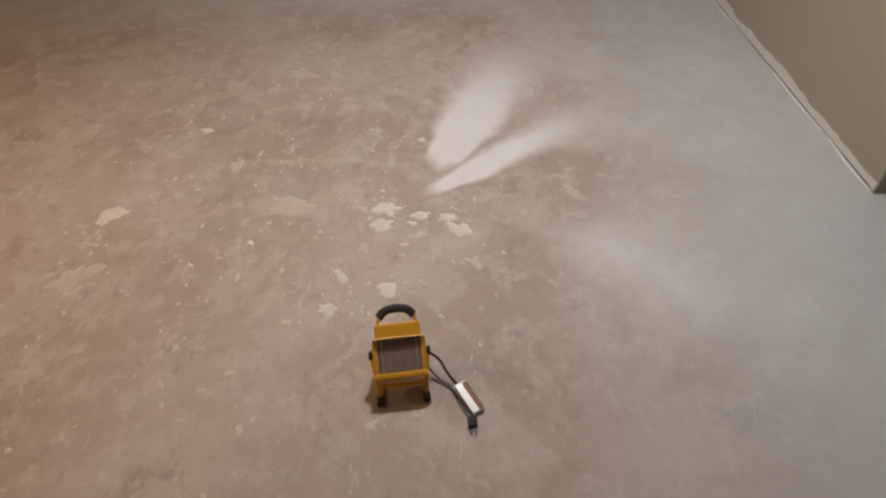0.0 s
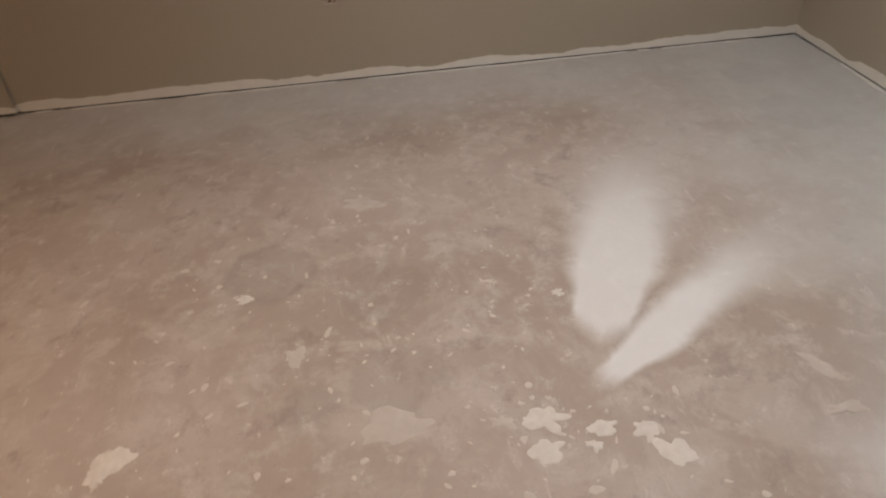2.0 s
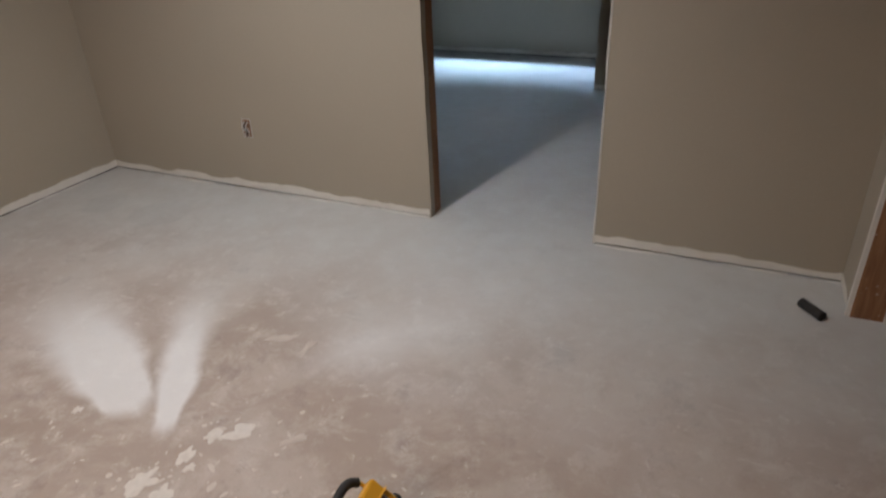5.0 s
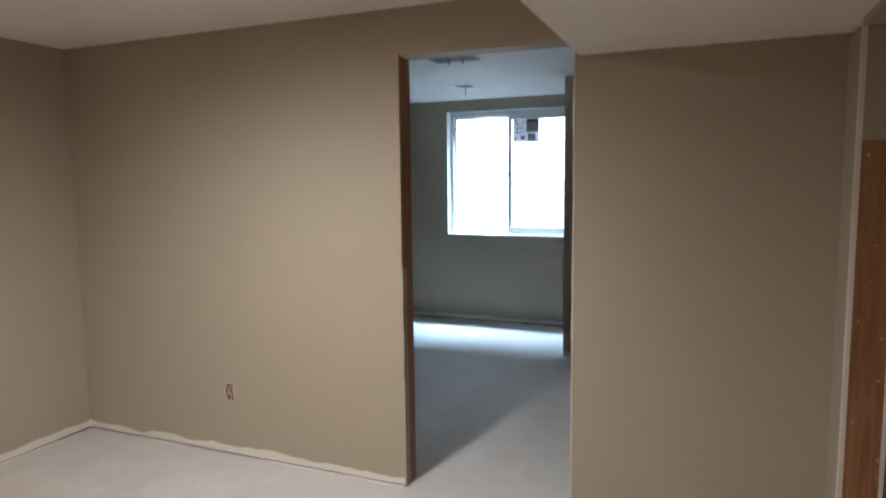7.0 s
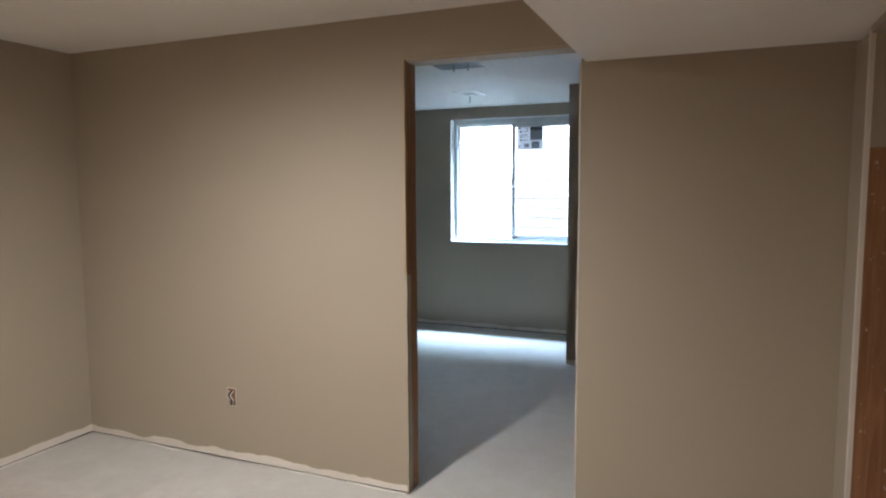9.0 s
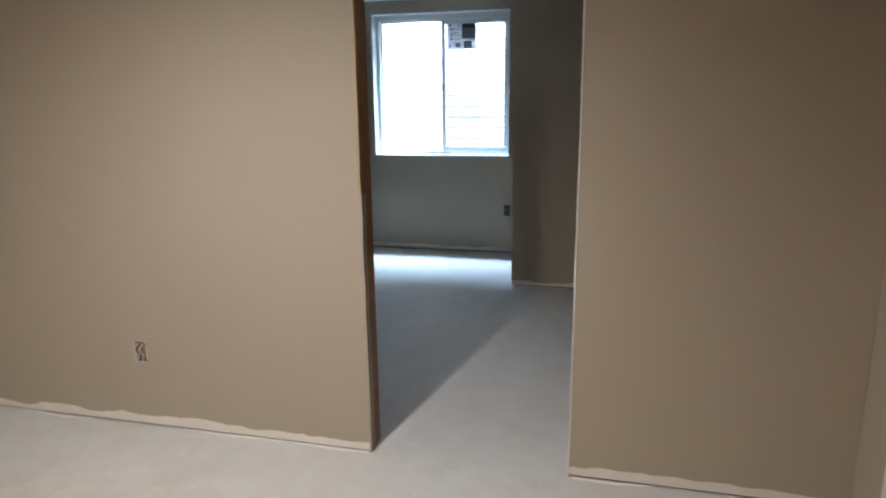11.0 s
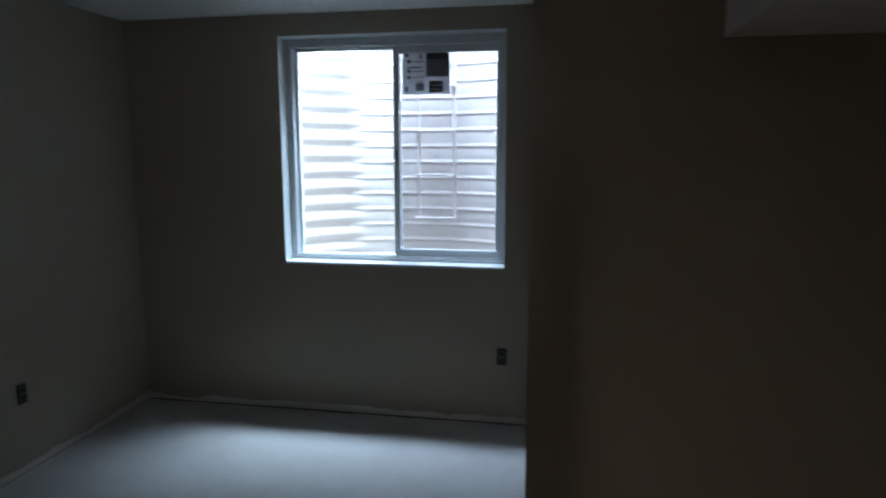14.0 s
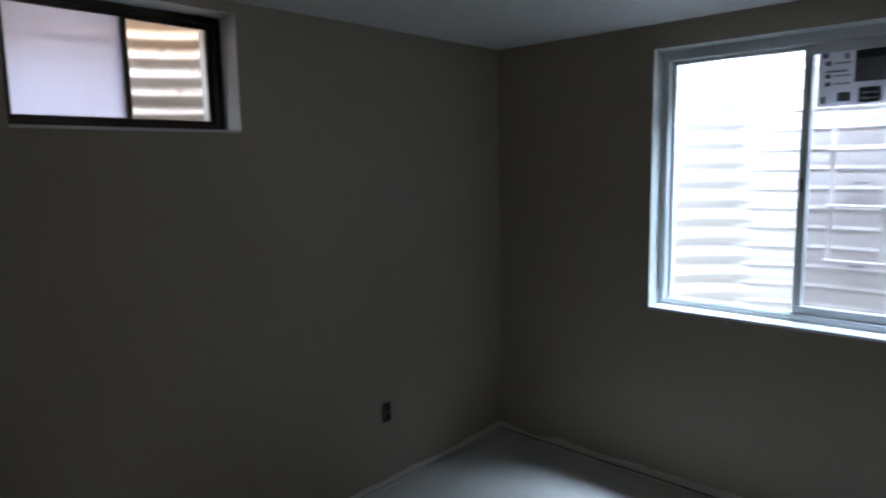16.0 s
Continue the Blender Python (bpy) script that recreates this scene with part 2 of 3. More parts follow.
def fine_mesh_material():
    """Dark fibreglass mesh too fine to see: it only takes some of the light."""
    m = Mat("fibreglass_mesh")
    t = m.t
    clear = t.nodes.new("ShaderNodeBsdfTransparent")
    clear.inputs[0].default_value = (0.77, 0.76, 0.78, 1)
    t.links.new(clear.outputs[0], t.nodes["Material Output"].inputs[0])
    return m.m


GLASS, SCREEN, FINE_MESH = glass_material(), screen_material(), fine_mesh_material()


# ---------- mesh helpers ----------
def finish(bm, name, mat, parent=None, smooth=False):
    bmesh.ops.recalc_face_normals(bm, faces=bm.faces)
    me = bpy.data.meshes.new(name)
    bm.to_mesh(me)
    bm.free()
    for x in mat if isinstance(mat, (list, tuple)) else [mat]:
        me.materials.append(x)
    if smooth:
        for p in me.polygons:
            p.use_smooth = True
    ob = new(name, me)
    ob.parent = parent
    return ob


def add_box(bm, lo, hi, bevel=0.0, matrix=None, mat=0):
    made = bmesh.ops.create_cube(bm, size=1)["verts"]
    for v in made:
        v.co = Vector([(a + b) / 2 + c * (b - a) for a, b, c in zip(lo, hi, v.co)])
    faces = list({f for v in made for f in v.link_faces})
    if bevel:
        out = bmesh.ops.bevel(bm, geom=list({e for f in faces for e in f.edges}), offset=bevel, segments=2, affect="EDGES", profile=0.5)
        faces = out["faces"] + [f for f in faces if f.is_valid]
    verts = {v for f in faces if f.is_valid for v in f.verts}
    if matrix is not None:
        bmesh.ops.transform(bm, matrix=matrix, verts=list(verts))
    for f in faces:
        if f.is_valid:
            f.material_index = mat


def box(name, lo, hi, mat, bevel=0.0, parent=None, matrix=None):
    bm = bmesh.new()
    add_box(bm, lo, hi, bevel, matrix)
    return finish(bm, name, mat, parent)


def tube(name, points, radius, mat, parent=None, cyclic=False):
    cu = bpy.data.curves.new(name, "CURVE")
    cu.dimensions, cu.bevel_depth, cu.bevel_resolution, cu.use_fill_caps = "3D", radius, 3, True
    sp = cu.splines.new("BEZIER")
    sp.bezier_points.add(len(points) - 1)
    for p, co in zip(sp.bezier_points, points):
        p.co, p.handle_left_type, p.handle_right_type = co, "AUTO", "AUTO"
    sp.use_cyclic_u, sp.resolution_u = cyclic, 6
    tmp = bpy.data.objects.new("tmp", cu)
    scene.collection.objects.link(tmp)
    me = bpy.data.meshes.new_from_object(tmp.evaluated_get(bpy.context.evaluated_depsgraph_get()))
    bpy.data.objects.remove(tmp)
    bpy.data.curves.remove(cu)
    me.name = name
    me.materials.clear()
    me.materials.append(mat)
    for p in me.polygons:
        p.use_smooth = True
    ob = new(name, me)
    ob.parent = parent
    return ob


def bar(name, points, radius, mat, parent=None):
    """A bent rod with straight runs."""
    dense = []
    for a, b in zip(points, points[1:]):
        a, b = Vector(a), Vector(b)
        dense += [a.lerp(b, s) for s in (0.0, 0.12, 0.88)]
    return tube(name, dense + [Vector(points[-1])], radius, mat, parent)


def wall(name, axis, front, back, u0, u1, z0, z1, mat, holes=(), label="painted drywall wall", reveal=None):
    """A wall along u from its front plane to its back one, with holes (u0, u1, z0, z1) right through it."""
    us = sorted({u0, u1, *[h[0] for h in holes], *[h[1] for h in holes]})
    zs = sorted({z0, z1, *[h[2] for h in holes], *[h[3] for h in holes]})
    us = [u for u in us if u0 <= u <= u1]
    zs = [z for z in zs if z0 <= z <= z1]

    def solid(i, j):
        if not (0 <= i < len(us) - 1 and 0 <= j < len(zs) - 1):
            return False
        u, z = (us[i] + us[i + 1]) / 2, (zs[j] + zs[j + 1]) / 2
        return not any(h[0] < u < h[1] and h[2] < z < h[3] for h in holes)

    bm = bmesh.new()

    def quad(points, index=0):
        f = bm.faces.new([bm.verts.new((p, u, z) if axis == "x" else (u, p, z)) for u, p, z in points])
        f.material_index = index

    for i in range(len(us) - 1):
        for j in range(len(zs) - 1):
            if not solid(i, j):
                continue
            a, b, c, d = us[i], us[i + 1], zs[j], zs[j + 1]
            for p in (front, back):
                quad([(a, p, c), (b, p, c), (b, p, d), (a, p, d)])
            inner = 1 if reveal else 0
            for (di, dj), pts in (((-1, 0), [(a, c), (a, d)]), ((1, 0), [(b, c), (b, d)]), ((0, -1), [(a, c), (b, c)]), ((0, 1), [(a, d), (b, d)])):
                if not solid(i + di, j + dj):
                    (p, q), (r, s) = pts
                    outer = not (0 <= i + di < len(us) - 1 and 0 <= j + dj < len(zs) - 1)
                    quad([(p, front, q), (r, front, s), (r, back, s), (p, back, q)], 0 if outer else inner)
    bmesh.ops.remove_doubles(bm, verts=bm.verts, dist=1e-5)
    ob = finish(bm, name, [mat, reveal] if reveal else [mat])
    return tagged(ob, label, "wall", kind="structure")


# ---------- setting ----------
WX, WXB, EX, EXB = -2.14, -2.187, 1.77, 1.69     # west and east faces of both rooms
DOOR_W, DOOR_H = 0.808, 2.06
NB = 3.646                                         # far wall of the back room
GAP = 0.011
CLOSET = 2.561                                     # front face of the closet
SOUTH = -5.4

fl = box("floor", (-2.6, SOUTH - 0.2, -0.12), (3.6, 4.0, 0.0), FLOOR)
tagged(fl, "bare concrete floor with dust, stains and white overspray", "floor", kind="structure")
ce = box("ceiling", (-2.6, SOUTH - 0.2, CEIL), (3.6, 0.06, CEIL + 0.12), WHITE)
tagged(ce, "white painted drywall ceiling", "ceiling", kind="structure")
ce = box("ceiling_back", (-2.6, 0.061, CEIL_B), (3.6, 4.0, CEIL_B + 0.12), WHITE)
tagged(ce, "white painted drywall ceiling of the back room", "ceiling", kind="structure")

wall("wall_doorway", "y", 0.0, 0.12, WX, 3.5, GAP, CEIL_B, PAINT, [(0.0, DOOR_W, -1, DOOR_H)], "taupe painted drywall wall with a bare door opening", PRIMER)
WIN = (-1.236, 0.041, 0.914, 2.183)
wall("wall_back_room_window", "y", NB, NB + 0.30, -2.5, 1.95, 0.014, CEIL_B, PAINT, [WIN], "taupe painted wall around a basement window", VINYL)
WIN2 = (1.165, 1.966, 1.80, 2.252)
wall("wall_back_room_west", "x", WXB, WXB - 0.30, 0.12, NB, GAP, CEIL_B, PAINT, [WIN2], "taupe painted wall with a small high window", VINYL)
wall("wall_west", "x", WX, WX - 0.30, -3.80, 0.12, GAP, CEIL, PAINT, [], "taupe painted drywall wall")
wall("wall_west_end", "x", WX + 0.03, WX - 0.30, SOUTH, -3.802, 0.02, CEIL, PAINT, [], "taupe painted drywall wall end")
wall("wall_south", "y", SOUTH, SOUTH - 0.12, -2.5, 3.5, GAP, CEIL, PAINT, [], "taupe painted drywall wall")
wall("wall_east", "x", EX, EX + 0.115, SOUTH, -0.22, GAP, CEIL, PAINT, [(-2.45, -0.22, -1, 1.96)], "taupe painted drywall wall with a wide opening")
wall("wall_east_stub", "x", EX, EX + 0.115, -0.217, -0.002, GAP, 1.97, PAINT, [], "short drywall return with a ragged edge")
wall("wall_hall_end", "x", 3.40, 3.52, SOUTH, 0.0, GAP, CEIL, PAINT, [], "taupe painted drywall wall")
wall("wall_back_room_east", "x", EXB, EXB + 0.12, 0.12, CLOSET + 0.002, GAP, CEIL_B, PAINT, [], "taupe painted drywall wall")
wall("wall_closet_front", "y", CLOSET, CLOSET + 0.112, 0.228, EXB + 0.12, GAP, CEIL_B, PAINT, [], "taupe painted closet wall")
wall("wall_closet_side", "x", 0.258, 0.364, CLOSET + 0.113, NB, GAP, CEIL_B, PAINT, [], "taupe painted closet wall")

# bottom plates, set back behind the raised drywall; near-black paints in the gap's shade
for lo, hi in (
    ((WX, 0.02, 0), (-0.02, 0.10, 0.03)), ((DOOR_W + 0.02, 0.02, 0), (1.9, 0.10, 0.03)), ((WX - 0.1, SOUTH, 0), (WX - 0.012, 0.0, 0.03)),
    ((WXB - 0.1, 0.12, 0), (WXB - 0.012, NB, 0.03)), ((WXB, NB + 0.012, 0), (1.8, NB + 0.1, 0.03)), ((0.260, CLOSET + 0.012, 0), (1.7, CLOSET + 0.09, 0.03)),
    ((0.272, CLOSET + 0.10, 0), (0.36, NB, 0.03)), ((EXB + 0.012, 0.12, 0), (EXB + 0.1, CLOSET - 0.01, 0.03)), ((EX + 0.012, -0.17, 0), (EX + 0.1, -0.01, 0.03)),
    ((EX + 0.012, SOUTH, 0), (EX + 0.1, -2.46, 0.03)),
):
    tagged(box("gap_shade_plate", lo, hi, DARK), "bottom plate coloured near-black for the shaded gap under the raised drywall", "trim", kind="structure")

# soffits round the duct
so = box("soffit_front", (0.825, SOUTH, 1.985), (3.5, -0.002, CEIL), WHITE, 0.004)
tagged(so, "white boxed-in duct soffit under the ceiling", "soffit", kind="structure")
so = box("soffit_back", (0.873, 0.122, 1.932), (EXB, CLOSET - 0.002, CEIL_B), WHITE, 0.004)
tagged(so, "white boxed-in duct soffit under the ceiling", "soffit", kind="structure")

# door opening: bare lumber to one side, primed corner to the other
jl = tagged(new("door_frame"), "unfinished door opening with bare lumber jamb", "door frame", kind="structure")
box("jamb", (0.0, 0.016, 0), (0.004, 0.118, DOOR_H), STUD, 0.001, jl)


def ragged_strip(name, x0, x1, y0, y1, z0, z1, mat, amp, parent, seed, axis=0):
    """A thin upright strip with an uneven edge along its height."""
    bm = bmesh.new()
    n = max(8, int((z1 - z0) / 0.035))
    rings = []
    for k in range(n + 1):
        z = z0 + (z1 - z0) * k / n
        d = amp * noise.noise((seed, z * 7.0, 0.3)) + 0.5 * amp * noise.noise((seed, z * 23.0, 1.3))
        pts = [(x0, y0), (x1 + d, y0), (x1 + d, y1), (x0, y1)] if axis == 0 else [(x0, y0 + d), (x1, y0 + d), (x1, y1), (x0, y1)]
        rings.append([bm.verts.new((p[0], p[1], z)) for p in pts])
    for a, b in zip(rings, rings[1:]):
        for i in range(4):
            bm.faces.new((a[i], a[(i + 1) % 4], b[(i + 1) % 4], b[i]))
    bm.faces.new(rings[0])
    bm.faces.new(rings[-1])
    return finish(bm, name, mat, parent)




def floor_smear(x0, y0, x1, y1, nx, ny, seed):
    """Joint compound dragged along the foot of a wall: a thin uneven ribbon, broken here and there. n: the way into the room."""
    bm = bmesh.new()
    n = int(math.hypot(x1 - x0, y1 - y0) / 0.03)
    last = None
    for k in range(n + 1):
        x, y = x0 + (x1 - x0) * k / n, y0 + (y1 - y0) * k / n
        w = 0.008 + 0.022 * noise.noise((seed, k * 0.11, 0.0)) + 0.008 * noise.noise((seed, k * 0.6, 2.0))
        if w < 0.003:
            last = None
            continue
        h = 0.004 + 0.003 * noise.noise((seed + 4, k * 0.3, 0.0))
        row = [bm.verts.new((x + nx * d, y + ny * d, z)) for d, z in ((-0.006, 0.0), (-0.006, h), (w * 0.6, h), (w, 0.0005))]
        if last:
            for i in range(3):
                bm.faces.new((last[i], last[i + 1], row[i + 1], row[i]))
        last = row
    tagged(finish(bm, "trim", PRIMER, smooth=True), "rough white joint compound along the wall foot", "trim", kind="structure")


floor_smear(WX, 0, -0.01, 0, 0, -1, 1.7)
floor_smear(DOOR_W + 0.01, 0, EX, 0, 0, -1, 5.2)
floor_smear(WX, -3.75, WX, 0, 1, 0, 8.9)
floor_smear(WXB, NB, 0.236, NB, 0, -1, 3.3)
floor_smear(WXB, 0.12, WXB, NB, 1, 0, 6.1)
floor_smear(0.236, CLOSET, EXB, CLOSET, 0, -1, 2.4)

ragged_strip("edge_strip", -0.004, 0.006, -0.006, 0.012, 1.07, DOOR_H, PALE_WOOD, 0.002, jl, 3.1)
ragged_strip("drywall_edge", -0.001, 0.007, -0.001, 0.045, 0.0, 1.068, PAINT_HIGH, 0.003, jl, 4.7)
ragged_strip("corner_bead", DOOR_W + 0.002, DOOR_W - 0.006, 0.0, 0.118, 0.0, 1.98, PRIMER, 0.003, jl, 8.2)
box("header", (0.013, 0.003, DOOR_H - 0.012), (DOOR_W - 0.014, 0.118, DOOR_H + 0.002), PAINT_HIGH, 0.002, jl)

ej = tagged(new("opening_jamb"), "rough brown lumber post with paint flecks", "door frame", kind="structure")
box("post", (EX + 0.012, -0.242, 0.0), (EX + 0.115, -0.219, 1.60), STUD, 0.002, ej)
box("drywall_return", (EX + 0.012, -0.244, 1.601), (EX + 0.115, -0.219, 1.958), PAINT_HIGH, 0.002, ej)
ragged_strip("drywall_edge", EX - 0.002, EX + 0.012, -0.24, -0.216, 0.0, 1.97, PRIMER, 0.004, ej, 2.2, axis=1)

ragged_strip("drywall_edge", EX + 0.128, EX + 0.115, -0.246, -0.219, 0.0, 1.97, PRIMER, 0.003, ej, 6.4, axis=1)


# ---------- windows ----------
def frame_ring(name, axis, at, depth, u0, u1, z0, z1, w, mat, parent, bevel=0.004):
    """A rectangular frame. w: its width, or (first side, second side, bottom, top)."""
    l, r, lo_w, hi_w = w if isinstance(w, tuple) else (w, w, w, w)
    bm = bmesh.new()
    for a, b, c, d in ((u0, u1, z0, z0 + lo_w), (u0, u1, z1 - hi_w, z1), (u0, u0 + l, z0 + lo_w, z1 - hi_w), (u1 - r, u1, z0 + lo_w, z1 - hi_w)):
        lo, hi = ((at, a, c), (at + depth, b, d)) if axis == "x" else ((a, at, c), (b, at + depth, d))
        add_box(bm, [min(p, q) for p, q in zip(lo, hi)], [max(p, q) for p, q in zip(lo, hi)], bevel)
    return finish(bm, name, mat, parent)


w1 = tagged(new("window_1"), "white vinyl horizontal slider window with a paper sticker", "window", kind="structure")
u0, u1, z0, z1 = WIN
frame_ring("frame", "y", NB + 0.10, 0.09, u0 + 0.001, u1 - 0.001, z0 + 0.001, z1 - 0.001, (0.034, 0.034, 0.020, 0.048), VINYL, w1)
frame_ring("fixed_sash", "y", NB + 0.145, 0.03, u0 + 0.036, -0.575, z0 + 0.022, z1 - 0.050, (0.014, 0.022, 0.012, 0.016), VINYL, w1, 0.003)
frame_ring("sliding_sash", "y", NB + 0.113, 0.03, -0.607, u1 - 0.036, z0 + 0.022, z1 - 0.050, (0.034, 0.026, 0.052, 0.044), VINYL, w1, 0.003)
g = box("pane", (u0 + 0.046, NB + 0.158, z0 + 0.030), (-0.593, NB + 0.162, z1 - 0.062), GLASS, 0, w1)
g.visible_shadow = False
g = box("pane", (-0.577, NB + 0.126, z0 + 0.070), (u1 - 0.058, NB + 0.130, z1 - 0.090), GLASS, 0, w1)
g.visible_shadow = False
box("insect_screen", (-0.580, NB + 0.178, z0 + 0.022), (u1 - 0.036, NB + 0.180, z1 - 0.050), FINE_MESH, 0, w1)
box("sash_track", (u0 + 0.036, NB + 0.100, z0 + 0.021), (u1 - 0.036, NB + 0.106, z0 + 0.034), VINYL, 0.002, w1)
box("latch", (-0.602, NB + 0.100, 1.50), (-0.585, NB + 0.114, 1.56), GREY_BOX, 0.003, w1)
box("sill", (u0 + 0.001, NB - 0.006, z0 - 0.012), (u1 - 0.001, NB + 0.10, z0 + 0.003), VINYL, 0.003, w1)

# sticker on the sliding sash, with its unreadable print as plain bars
st = tagged(new("window_sticker"), "white paper energy label stuck on the window glass", "sticker")
sx0, sx1, sz0, sz1, sy = -0.552, -0.285, 1.866, 2.10, NB + 0.1235
box("paper", (sx0, sy, sz0), (sx1, sy + 0.002, sz1), PAPER, 0, st)
for a, b, c, d, mt in (
    (0.50, 0.99, 0.40, 0.94, GREY_INK), (0.52, 0.97, 0.80, 0.97, INK), (0.57, 0.85, 0.04, 0.30, INK), (0.05, 0.13, 0.86, 0.95, INK), (0.10, 0.18, 0.72, 0.80, INK), (0.10, 0.40, 0.60, 0.63, INK),
    (0.10, 0.18, 0.50, 0.57, INK), (0.22, 0.45, 0.52, 0.545, GREY_INK), (0.10, 0.18, 0.36, 0.43, INK), (0.22, 0.45, 0.38, 0.405, GREY_INK),
    (0.04, 0.12, 0.05, 0.18, GREY_INK), (0.28, 0.46, 0.08, 0.24, GREY_INK), (0.22, 0.45, 0.74, 0.77, GREY_INK), (0.36, 0.42, 0.82, 0.92, GREY_INK),
):
    top = 0.001 if mt is GREY_INK else 0.002
    box("print_bar", (sx0 + a * 0.27, sy - top, sz0 + c * 0.235), (sx0 + b * 0.27, sy - 0.0002, sz0 + d * 0.235), mt, 0, st)
for k in range(2):
    box("print_bar", (sx0 + 0.165, sy - 0.003, sz0 + 0.022 + 0.022 * k), (sx0 + 0.22, sy - 0.0022, sz0 + 0.030 + 0.022 * k), PAPER, 0, st)


def well(name, cx, cy, rx, ry, z0, z1, pitch, amp, bead, turn, mat, label):
    """Half-round corrugated window well, open at the top: soft waves, with narrow pressed beads round the back."""
    n, per = 40, 14
    rows = int((z1 - z0) / pitch * per)
    bm = bmesh.new()
    grid = []
    for j in range(rows + 1):
        z = z0 + (z1 - z0) * j / rows
        phase = 2 * math.pi * (z - z0) / pitch
        ring = []
        for i in range(n + 1):
            a = math.pi * i / n
            back = 1.0 if i < 27 else max(0.0, (29 - i) / 2)
            off = amp * math.sin(phase) * (1.0 - 0.92 * back * (bead > 0)) - bead * back * max(0.0, math.sin(phase)) ** 14
            x, y = (rx + off) * math.cos(a), (ry + off) * max(0.0, math.sin(a)) ** 0.8
            ring.append(bm.verts.new((cx + x, cy + y, z) if turn == "y" else (cx - y, cy + x, z)))
        grid.append(ring)
    for a, b in zip(grid, grid[1:]):
        for i in range(n):
            bm.faces.new((a[i], a[i + 1], b[i + 1], b[i]))
    ob = finish(bm, name, mat, smooth=True)
    sol = ob.modifiers.new("thickness", "SOLIDIFY")
    sol.thickness, sol.offset = 0.004, 0
    return tagged(ob, label, "window well", kind="structure")


big_well = well("window_well", -0.60, NB + 0.302, 0.86, 0.78, 0.55, 3.19, 0.112, 0.012, 0.010, "y", STEEL, "bright corrugated steel window well outside the glass")
tagged(box("well_gravel", (-1.46, NB + 0.302, 0.42), (0.30, NB + 1.12, 0.552), GRAVEL), "gravel bed of the window well", "gravel", kind="structure")
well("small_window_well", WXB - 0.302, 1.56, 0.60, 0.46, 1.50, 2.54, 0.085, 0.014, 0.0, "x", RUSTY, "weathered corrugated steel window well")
tagged(box("small_well_gravel", (WXB - 0.80, 0.90, 1.38), (WXB - 0.302, 2.22, 1.502), GRAVEL), "gravel bed of the small window well", "gravel", kind="structure")

# escape ladder in the well
la = tagged(new("escape_ladder"), "thin white metal escape ladder in the window well", "ladder")
for x in (-0.659, -0.405):
    box("rail", (x - 0.014, NB + 0.990, 1.07), (x + 0.014, NB + 1.006, 2.80), STEEL, 0.004, la)
for k in range(6):
    z = 1.075 + 0.304 * k
    box("rung", (-0.680, NB + 0.955, z), (-0.384, NB + 0.989, z + 0.014), STEEL, 0.004, la)
# stamped marks on the back of the well
for z in (1.505, 1.045):
    box("stamp_bar", (-0.565, NB + 1.042, z), (-0.490, NB + 1.052, z + 0.009), GREY_INK, 0, big_well)

w2 = tagged(new("window_2"), "small brown metal slider window with a dusty insect screen", "window", kind="structure")
u0, u1, z0, z1 = WIN2
frame_ring("frame", "x", WXB - 0.12, -0.06, u0 + 0.001, u1 - 0.001, z0 + 0.001, z1 - 0.001, 0.026, BRONZE, w2)
frame_ring("sash", "x", WXB - 0.128, -0.02, u0 + 0.027, 1.600, z0 + 0.027, z1 - 0.027, 0.018, BRONZE, w2, 0.002)
frame_ring("sash", "x", WXB - 0.152, -0.018, 1.571, u1 - 0.027, z0 + 0.027, z1 - 0.027, 0.018, BRONZE, w2, 0.002)
g = box("pane", (WXB - 0.163, 1.589, z0 + 0.043), (WXB - 0.159, u1 - 0.043, z1 - 0.043), GLASS, 0, w2)
g.visible_shadow = False
g = box("insect_screen", (WXB - 0.140, u0 + 0.043, z0 + 0.043), (WXB - 0.138, 1.584, z1 - 0.043), SCREEN, 0, w2)
g.visible_shadow = False
box("sill", (WXB - 0.12, u0 + 0.001, z0 - 0.008), (WXB + 0.004, u1 - 0.001, z0 + 0.003), VINYL, 0.002, w2)


# ---------- wall and ceiling fittings ----------
def outlet(place, normal, label, wires):
    """An uncovered electrical box let into the wall. normal: the way it faces."""
    ob = tagged(new("outlet_box"), label, "outlet")
    ob.matrix_world = Matrix.Translation(place) @ Vector(normal).to_track_quat("-Y", "Z").to_matrix().to_4x4()
    bm = bmesh.new()
    for lo, hi in (((-0.029, -0.003, -0.05), (-0.026, 0.004, 0.05)), ((0.026, -0.003, -0.05), (0.029, 0.004, 0.05)), ((-0.026, -0.003, -0.05), (0.026, 0.004, -0.047)), ((-0.026, -0.003, 0.047), (0.026, 0.004, 0.05))):
        add_box(bm, lo, hi, 0.0008)
    finish(bm, "rim", COPPER if wires else GREY_BOX, ob)
    # flush sheet whose brown or near-black stands for shade inside the box
    box("shaded_box_back", (-0.026, -0.0015, -0.047), (0.026, 0.001, 0.047), TAPE if wires else DARK, 0, ob)
    if wires:
        for k in range(4):
            s = 0.012 * (k - 1.5)
            tube("wire", [(s + 0.008, -0.003, 0.035), (s - 0.004, -0.014, 0.01), (s + 0.01, -0.010, -0.015), (s, -0.004, -0.044)], 0.0028, (COPPER, BLACK, COPPER, TAPE)[k], ob)
    else:
        box("receptacle", (-0.016, -0.008, -0.034), (0.016, -0.0016, 0.034), GREY_BOX, 0.003, ob)
        for z in (-0.018, 0.018):
            box("socket_face", (-0.012, -0.0105, z - 0.012), (0.012, -0.0075, z + 0.012), VINYL if normal[1] > 0 else DARK, 0.002, ob)
    return ob


